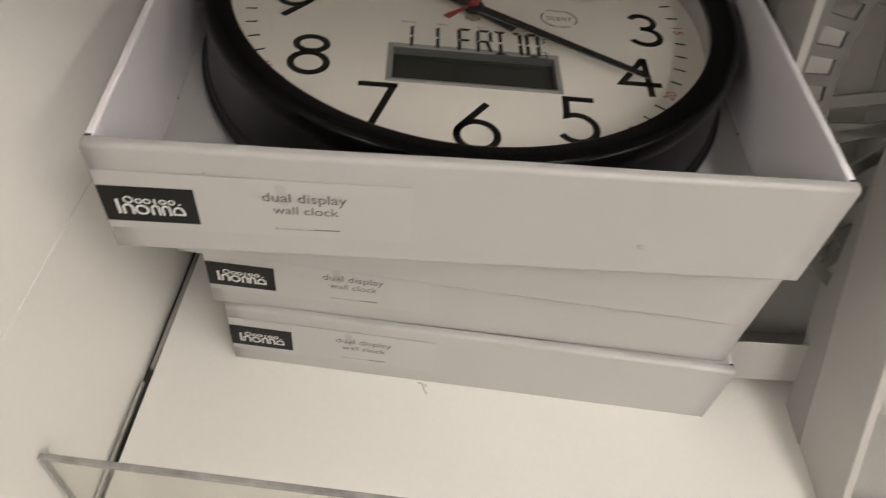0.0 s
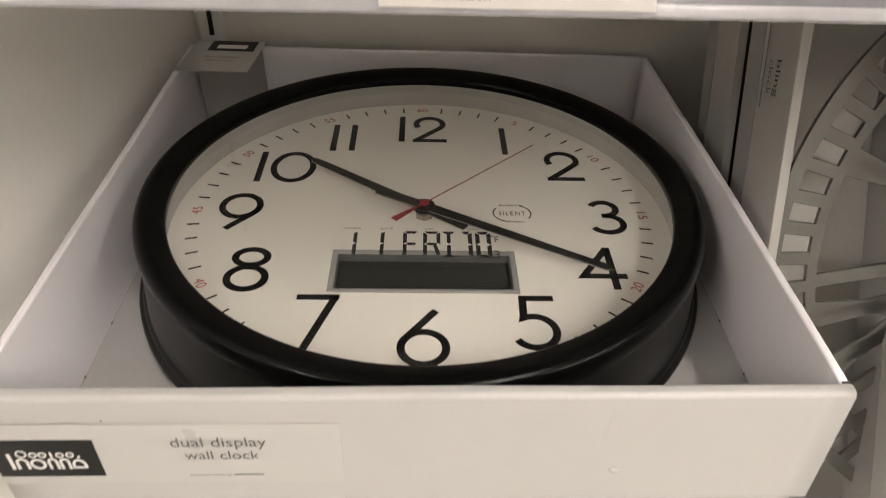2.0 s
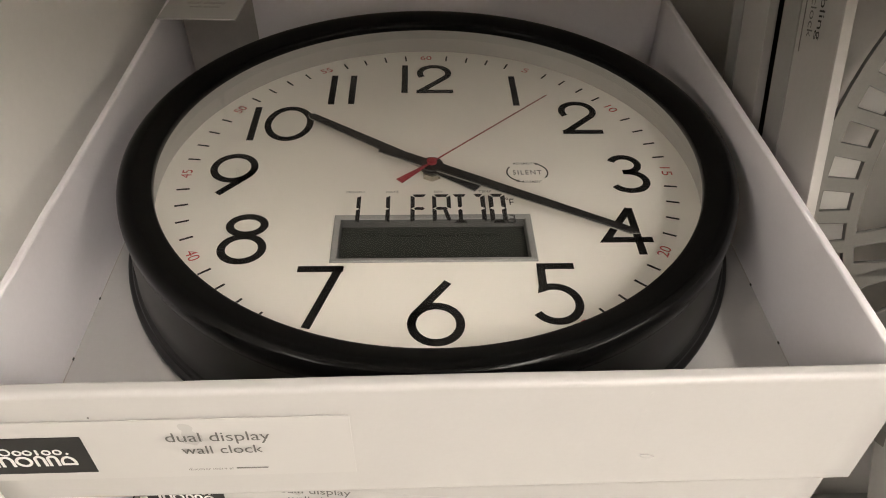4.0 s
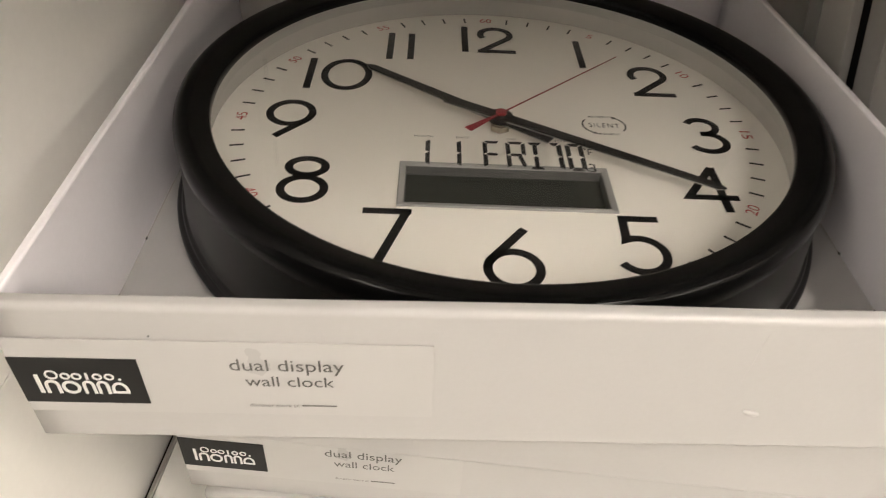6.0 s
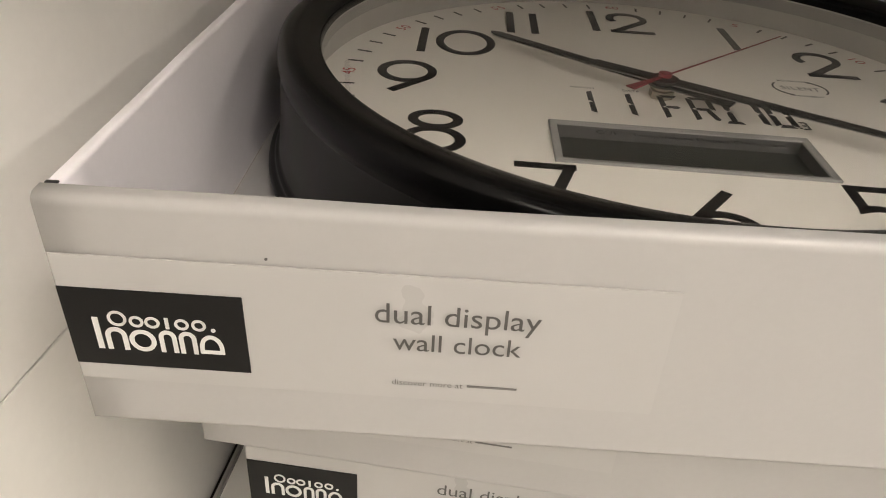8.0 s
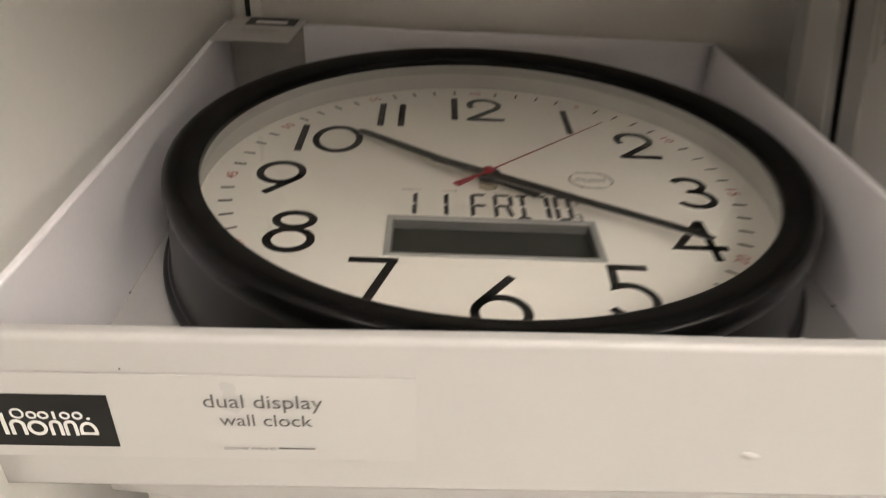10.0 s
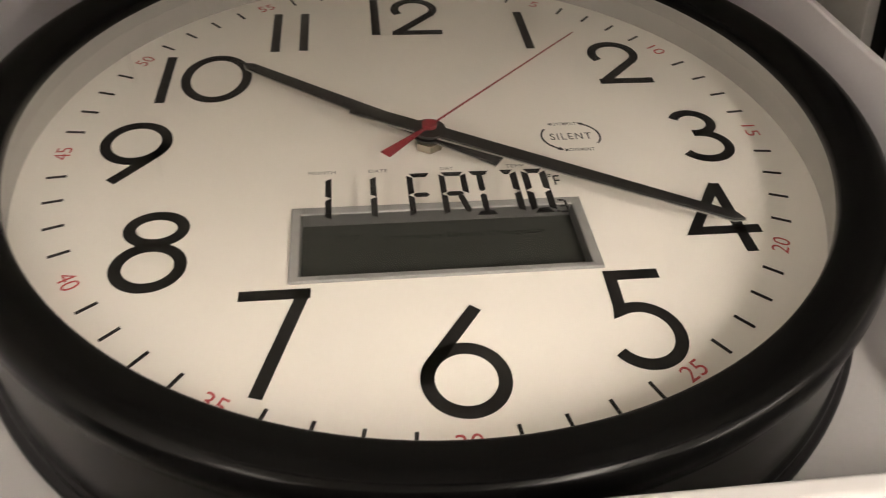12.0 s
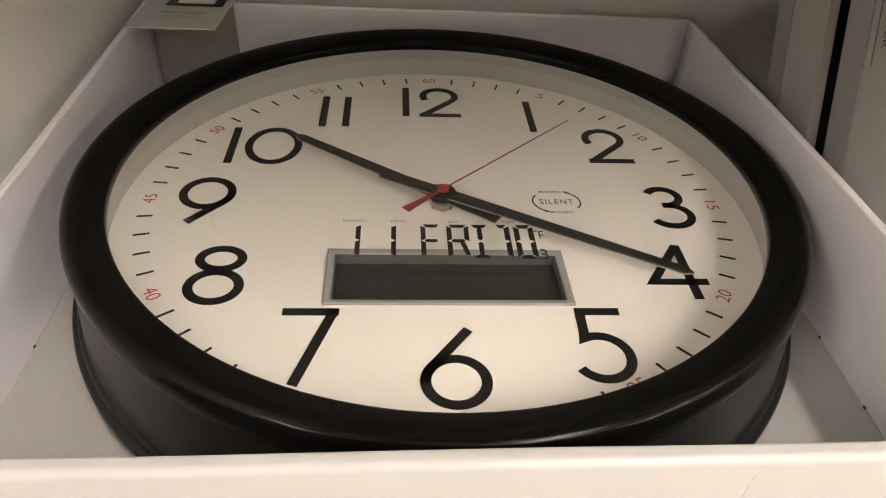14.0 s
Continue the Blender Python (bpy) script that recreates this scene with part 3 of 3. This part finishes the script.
def wall_clock():
    ck = empty("wall_clock", pose(CLOCK[0], CLOCK[1], FLOOR_IN))
    up = DZ - FLOOR_IN
    b = -up
    body = [(0.150, b), (0.1764, b), (0.1776, b + 0.0008), (0.1780, b + 0.0020), (0.1777, b + 0.0032), (0.1768, b + 0.0040), (0.1757, b + 0.0043), (0.1751, b + 0.0048), (0.1749, b + 0.0056),
            (0.1746, b + 0.0063), (0.1738, b + 0.0067), (0.1731, b + 0.0074), (0.1728, b + 0.0090), (0.1722, b + 0.0180), (0.1712, 0.0040), (0.1705, 0.0120), (0.1704, 0.0140)]
    ring = [(0.1704, 0.0140), (0.1709, 0.0158), (0.1713, 0.0180), (0.1715, 0.0204), (0.1714, 0.0226), (0.1710, 0.0245), (0.1702, 0.0261), (0.1691, 0.0272), (0.1677, 0.0279), (0.1660, 0.0281), (0.1630, 0.0276),
            (0.1590, 0.0264), (0.1556, 0.0252), (0.1543, 0.0246), (0.1536, 0.0237), (0.1533, 0.0222), (0.1534, 0.0195), (0.1545, 0.0185)]
    lift = pose(0, 0, up)
    part("case", shift(lathe(body), pose(-0.0012, 0, up)), CASE, ck, "deep black plastic case with a flared foot", True)
    part("bezel", shift(lathe(ring), pose(-0.0012, 0, up)), BEZEL, ck, "rounded satin black bezel", True)
    part("inner_rim", shift(lathe([(0.1537, 0.0200), (0.1548, 0.0150), (0.1559, 0.0100), (0.1570, 0.0050), (0.1580, 0.0003), (0.1582, -0.0006)]), pose(-0.0012, 0, up)), RIM, ck, "pale grey inner rim", True)
    part("case_back", shift(disc(0.1690, b + 0.0010, 96, 0.002), pose(-0.0012, 0, up)), BEZEL, ck)
    dial = part("dial", shift(dial_sheet(), lift), DIAL, ck, "cream white dial with black numerals")
    for name, strokes in numeral_strokes(4.4).items():
        bm = bmesh.new()
        for s in strokes:
            closed = len(s) > 30 and (Vector(s[0]) - Vector(s[-1])).length < 1e-4
            pts = [(x / 1000, y / 1000) for x, y in (s[:-1] if closed else s)]
            ribbon(bm, pts, 0.0043, up + 0.00015, 0.0002, closed)
        part("numeral", bm, BLACK_INK, dial)
    PX, PY = -0.0018, 0.0035      # the printing sits a little off the axle
    for k in range(60):
        a = radians(90 - 6 * k)
        if k % 5:
            bm = bmesh.new()
            ribbon(bm, [(PX + r * math.cos(a), PY + r * math.sin(a)) for r in (0.1398, 0.1472)], 0.0012, up + 0.00015, 0.0002)
            part("minute_mark", bm, BLACK_INK, dial)
        else:
            n = k if k else 60
            turn = -6 * k if (k < 18 or k > 42) else 180 - 6 * k
            part("minute_figure", shift(lettering(str(n), 0.0042 if n == 5 else 0.0082, 0.0062), pose(PX + 0.1440 * math.cos(a), PY + 0.1440 * math.sin(a), up + 0.0003, 0, 0, turn)), RED_INK, dial, "small red figure")
    # the silent-movement mark, a clear sticker under the glass
    mark = bmesh.new()
    MX, MY, zm = 0.0539, -0.0172, up + 0.0152
    for a0, a1 in ((146, 236), (-34, 56)):
        pts = arc(0, 0, 0.0116, 0.0094, a0, a1, 18)
        ribbon(mark, [(MX + x, MY + y) for x, y in pts], 0.0008, zm, 0.0001)
        p, q = Vector(pts[-1]), Vector(pts[-3])
        d = (p - q).normalized()
        n = Vector((-d.y, d.x))
        merge(mark, polygon([(MX + v.x, MY + v.y) for v in (p - n * 0.0011, p + d * 0.0024, p + n * 0.0011)], zm, 0.0001))
    part("round_mark", mark, BLACK_INK, ck, "two curved arrows")
    for word, w, h, gap, dx, dy in (("SILENT", 0.0165, 0.0043, 1.25, 0.0, 0.0), ("MOVEMENT", 0.0114, 0.0020, 1.15, -0.0016, 0.0086), ("MOVEMENT", 0.0114, 0.0020, 1.15, 0.0016, -0.0088)):
        part("mark_word", shift(lettering(word, w, h, gap, 0.004), pose(MX + dx, MY + dy, zm)), BLACK_INK, ck)
    # display window
    fr = part("display_frame", shift(display_frame(), lift), LCD_FRAME, ck, "silver grey bevelled frame")
    recess = bmesh.new()
    deep = [[recess.verts.new(c) for c in ((-x, y0, z), (x, y0, z), (x, y1, z), (-x, y1, z))] for x, y0, y1, z in ((0.0512, -0.0721, -0.0406, 0.0003), (0.0509, -0.0719, -0.0409, -0.0056))]
    for i in range(4):
        recess.faces.new((deep[0][i], deep[0][(i + 1) % 4], deep[1][(i + 1) % 4], deep[1][i]))
    part("recess", shift(recess, lift), RECESS, fr, "dark inner edge of the window")
    part("screen", shift(block(-0.0512, 0.0512, -0.0722, -0.0406, -0.0064, -0.0050), lift), LCD_DARK, fr, "dark blank display screen")
    # printed film under the glass
    zf = up + 0.0148
    sw = 0.0022
    for ch, x, w in (("1", -0.0440, 0.0038), ("1", -0.0282, 0.0038), ("F", -0.0112, 0.0072), ("R", 0.0005, 0.0078), ("I", 0.0108, 0.0070), ("7", 0.0222, 0.0046), ("0", 0.0312, 0.0066)):
        part("film_figure", glyph(ch, x, -0.0600, w, 0.0222, zf, 0.0025 if ch in "70" else sw), BLACK_INK, ck)
    part("film_figure", glyph("F", 0.0415, -0.0465, 0.0022, 0.0052, zf, 0.0006), BLACK_INK, ck)
    part("film_figure", glyph("3", 0.0400, -0.0612, 0.0026, 0.0062, zf, 0.0008), BLACK_INK, ck)
    part("film_dot", shift(disc(0.0006, zf, 12, 0.0001), pose(0.0392, -0.0608, 0)), BLACK_INK, ck)
    deg = bmesh.new()
    ribbon(deg, arc(0.0400, -0.0408, 0.0007, 0.0007, 0, 360, 12)[:-1], 0.0003, zf, 0.0001, True)
    part("film_dot", deg, BLACK_INK, ck)
    for word, x, w in (("MONTH", -0.0425, 0.0092), ("DATE", -0.0222, 0.0064), ("DAY", 0.0030, 0.0046), ("TEMP", 0.0285, 0.0066)):
        part("film_word", shift(lettering(word, w * 1.06, 0.0019), pose(x, -0.0342, zf)), FAINT_INK, ck)
    part("film_word", shift(lettering("C°/F°", 0.0105, 0.0036), pose(-0.0335, -0.0622, zf - 0.0070)), DARK_TEXT, ck)
    part("film_word", shift(lettering("Temperature Display Changeable", 0.0600, 0.0034), pose(0.0050, -0.0629, zf - 0.0070)), DARK_TEXT, ck)
    # works and hands
    part("hand_nut", shift(disc(0.0058, 0.0004, 6, 0.0034), lift), BRASS, ck, "brass hexagonal nut")
    part("hand_nut", shift(disc(0.0042, 0.0042, 24, 0.0030), lift), BRASS, ck, "brass spindle")

    def hand(name, pts, turn, z, thick, mat, label):
        bm = polygon(pts, 0, thick)
        bmesh.ops.bevel(bm, geom=bm.edges[:], offset=0.00025, segments=1, affect="EDGES")
        return part(name, shift(bm, pose(0, 0, up + z, 0, 0, -turn)), mat, ck, label)

    hour = hand("hour_hand", hand_blade(0.0990, 0.0330, 0.0074, 0.0052, 0.0074), -53.0, 0.0062, 0.0010, HAND, "tapered black hour hand")
    minute = hand("minute_hand", hand_blade(0.1260, 0.0350, 0.0072, 0.0048, 0.0072), 119.9, 0.0082, 0.0010, HAND, "long tapered black minute hand")
    for blade, z, turn, size in ((hour, 0.0060, -53.0, (0.0992, 0.0332, 0.0082, 0.0060, 0.0082)), (minute, 0.0080, 119.9, (0.1262, 0.0352, 0.0080, 0.0056, 0.0080))):
        part("cut_edge", shift(polygon(hand_blade(*size), 0, 0.0002), pose(0, 0, up + z, 0, 0, -turn)), HAND_EDGE, blade, "pale cut metal edge")
    part("hub", shift(disc(0.0068, 0.0062, 40, 0.0010), lift), HAND, hour)
    part("hub", shift(disc(0.0066, 0.0082, 40, 0.0012), lift), HAND, minute)
    second = hand("second_hand", [(-0.0026, -0.0265), (0.0026, -0.0265), (0.0009, -0.004), (0.00055, 0.0), (0.00035, 0.109), (-0.00035, 0.109), (-0.00055, 0.0), (-0.0009, -0.004)], 45.6, 0.0102, 0.0006, RED, "thin red second hand")
    part("hub", shift(disc(0.0030, 0.0102, 32, 0.0016), lift), RED, second, "red cap")
    glass = part("glass", shift(disc(0.1538, 0.0186, 96), pose(-0.0012, 0, up)), GLASS, ck, "clear flat glass")
    glass.visible_shadow = False
    return tagged(ck, "black round wall clock with cream dial lying in the open box", "wall clock")


wall_clock()


# ---- standing boxes with silver skeleton clocks ----
def skeleton_clock_face(R, spin=0.0):
    """A cut metal clock: outer band, sixty windows, inner ring and Roman numeral bars, facing -y, flat in x and z."""
    pieces = []
    t = 0.003

    def hoop(r0, r1):
        bm = bmesh.new()
        n = 120
        rows = []
        for i in range(n):
            a = 2 * math.pi * i / n
            c, s = math.cos(a), math.sin(a)
            rows.append([bm.verts.new(v) for v in ((r0 * c, 0, r0 * s), (r0 * c, -t, r0 * s), (r1 * c, -t, r1 * s), (r1 * c, 0, r1 * s))])
        for i in range(n):
            a, b = rows[i], rows[(i + 1) % n]
            for j in range(4):
                bm.faces.new((a[j], b[j], b[(j + 1) % 4], a[(j + 1) % 4]))
        return bm

    def stick(r0, r1, ang, w, skew=0.0, off=0.0):
        bm = block(r0, r1, -t, 0, -w / 2, w / 2, 0.0004, 1)
        m = pose(0, 0, 0, 0, -ang, 0) @ pose(0, 0, off) @ pose((r0 + r1) / 2, 0, 0, 0, skew, 0) @ pose(-(r0 + r1) / 2, 0, 0)
        return shift(bm, m)

    pieces.append(("outer_band", hoop(R - 0.0085, R)))
    pieces.append(("inner_ring", hoop(R - 0.0315, R - 0.0255)))
    pieces.append(("hub_ring", hoop(0.088, 0.098)))
    for k in range(60):
        pieces.append(("window_bar", stick(R - 0.026, R - 0.008, 6 * k + 3 + spin, 0.0078)))
    roman = ("III", "II", "I", "XII", "XI", "X", "IX", "VIII", "VII", "VI", "V", "IV")
    for k, word in enumerate(roman):
        ang = 30 * k + spin
        n = len(word)
        for i, ch in enumerate(word):
            off = (i - (n - 1) / 2) * 0.0225
            if ch == "I":
                pieces.append(("numeral_bar", stick(0.097, R - 0.030, ang, 0.0085, 0, off)))
            else:
                for sk in (-7, 7):
                    pieces.append(("numeral_bar", stick(0.097, R - 0.030, ang, 0.0095, sk, off)))
    return pieces


def standing_box(x, y, lean, thick, width, height, label, with_clock, words=(0.342, 0.0235, 0.8), flush=False, lining=None):
    """A shallow open-fronted card box that stands on its edge and leans back; its front lower left corner is at x, y."""
    base = 0.0 if flush else thick * math.sin(radians(lean))
    bx = empty("standing_box", pose(x, y, SHELF_Z + base + 0.0004, -lean))
    up = Vector((0, -math.sin(radians(lean)), math.cos(radians(lean))))

    def piece(name, bm, mat, parent=None, label=""):
        if flush:      # cut level with the shelf board
            bmesh.ops.bisect_plane(bm, geom=bm.verts[:] + bm.edges[:] + bm.faces[:], plane_co=(0, 0, 0), plane_no=up, clear_inner=True)
            bmesh.ops.holes_fill(bm, edges=[e for e in bm.edges if e.is_boundary], sides=0)
        return part(name, bm, mat, parent or bx, label)

    lo = -thick * math.tan(radians(lean)) - 0.01 if flush else 0.0
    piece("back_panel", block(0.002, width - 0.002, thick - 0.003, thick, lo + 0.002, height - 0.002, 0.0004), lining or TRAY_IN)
    piece("side", block(0.0, 0.004, 0.0, thick, lo, height, 0.0012), GREY_CARD, None, "silver grey printed side")
    piece("side", block(width - 0.004, width, 0.0, thick, lo, height, 0.0012), GREY_CARD, None, "silver grey printed side")
    if not flush:
        piece("foot", block(0.004, width - 0.004, 0.0, thick - 0.003, 0.0, 0.004, 0.001), GREY_CARD)
    piece("head", block(0.004, width - 0.004, 0.0, thick - 0.003, height - 0.004, height, 0.001), GREY_CARD)
    piece("front_lip", block(-0.0006, 0.0050, -0.0012, 0.0004, lo, height, 0.0004), GREY_CARD_EDGE, None, "pale folded front lip")
    piece("foot_lip", block(0.0075, width, -0.0012, 0.0004, lo, 0.036, 0.0004), GREY_CARD, None, "folded front lip")
    piece("header", block(0.0075, width, -0.0022, 0.0006, 0.372, 0.372 + 0.05, 0.0004), STICKER, None, "white label strip across the front")
    piece("header_bar", block(0.040, 0.082, -0.0026, -0.0021, 0.377, 0.380), FAINT_INK)
    piece("side_band", block(-0.0008, 0.0006, thick * 0.68, thick - 0.001, lo + 0.003, height - 0.004, 0.0002), DARK_CARD, None, "darker grey rear band")
    h, d, size = words
    for name, word, w, dy, mat in (("side_word", "bling", 0.0205, -0.004, BLACK_INK), ("side_word", "clock", 0.0200, 0.0045, GREY_INK)):
        bm = lettering(word, w * size, (0.0072 if word == "bling" else 0.0058) * size)
        for v in bm.verts:
            v.co = Vector((-0.0011, d + dy - v.co.y, h - v.co.x))
        piece(name, bm, mat, None, "dark printed word running down the side") if not flush else part(name, bm, mat, bx, "dark printed word running down the side")
    piece("side_line", block(-0.0012, -0.0008, d + 0.0125, d + 0.0130, h - 0.018, h + 0.038), FAINT_INK, None, "fine printed line")
    piece("side_patch", block(-0.0013, -0.0006, 0.004, d + 0.010, h + 0.052, h + 0.108, 0.0002), LOGO_BLACK, None, "black printed patch")
    tagged(bx, label, "box", "standing boxes")
    if with_clock:
        x, h, R, spin = with_clock
        ck = empty("skeleton_clock", bx.matrix_world @ pose(x, 0.010, h))
        for name, bm in skeleton_clock_face(R, spin):
            part(name, bm, SILVER, ck)
        tagged(ck, "brushed silver skeleton clock with cut Roman numerals in its box", "wall clock", "skeleton clocks")
    return bx


standing_box(0.2035, -0.139, 20, 0.063, 0.44, 0.52, "silver grey card box leaning back, open front with skeleton clock", (0.1960, 0.2420, 0.1930, 10.0), (0.342, 0.0235, 1.0))
# near-black lining stands in for the shade between this box and the front one
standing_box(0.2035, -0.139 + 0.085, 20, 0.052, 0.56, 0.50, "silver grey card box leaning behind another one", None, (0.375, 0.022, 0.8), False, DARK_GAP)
standing_box(0.2880, -0.2560, 30.5, 0.092, 0.56, 0.53, "foremost silver grey card box leaning back with skeleton clock", (0.2340, 0.2046, 0.2280, 1.4), (0.323, 0.025, 1.08), True)


# ---- small marks ----
def floor_mark():
    bm = bmesh.new()
    ribbon(bm, [(0, 0), (0.004, -0.001), (0.0055, -0.006), (0.0075, -0.010)], 0.0011, 0, 0.0002)
    ribbon(bm, [(0.006, -0.001), (0.0075, -0.0035)], 0.0009, 0, 0.0002)
    ob = part("scuff", bm, GREY_BOARD)
    ob.matrix_world = pose(-0.013, -0.1460, SHELF_Z + 0.0003)
    return tagged(ob, "small torn grey scuff on the shelf board", "scuff")


floor_mark()
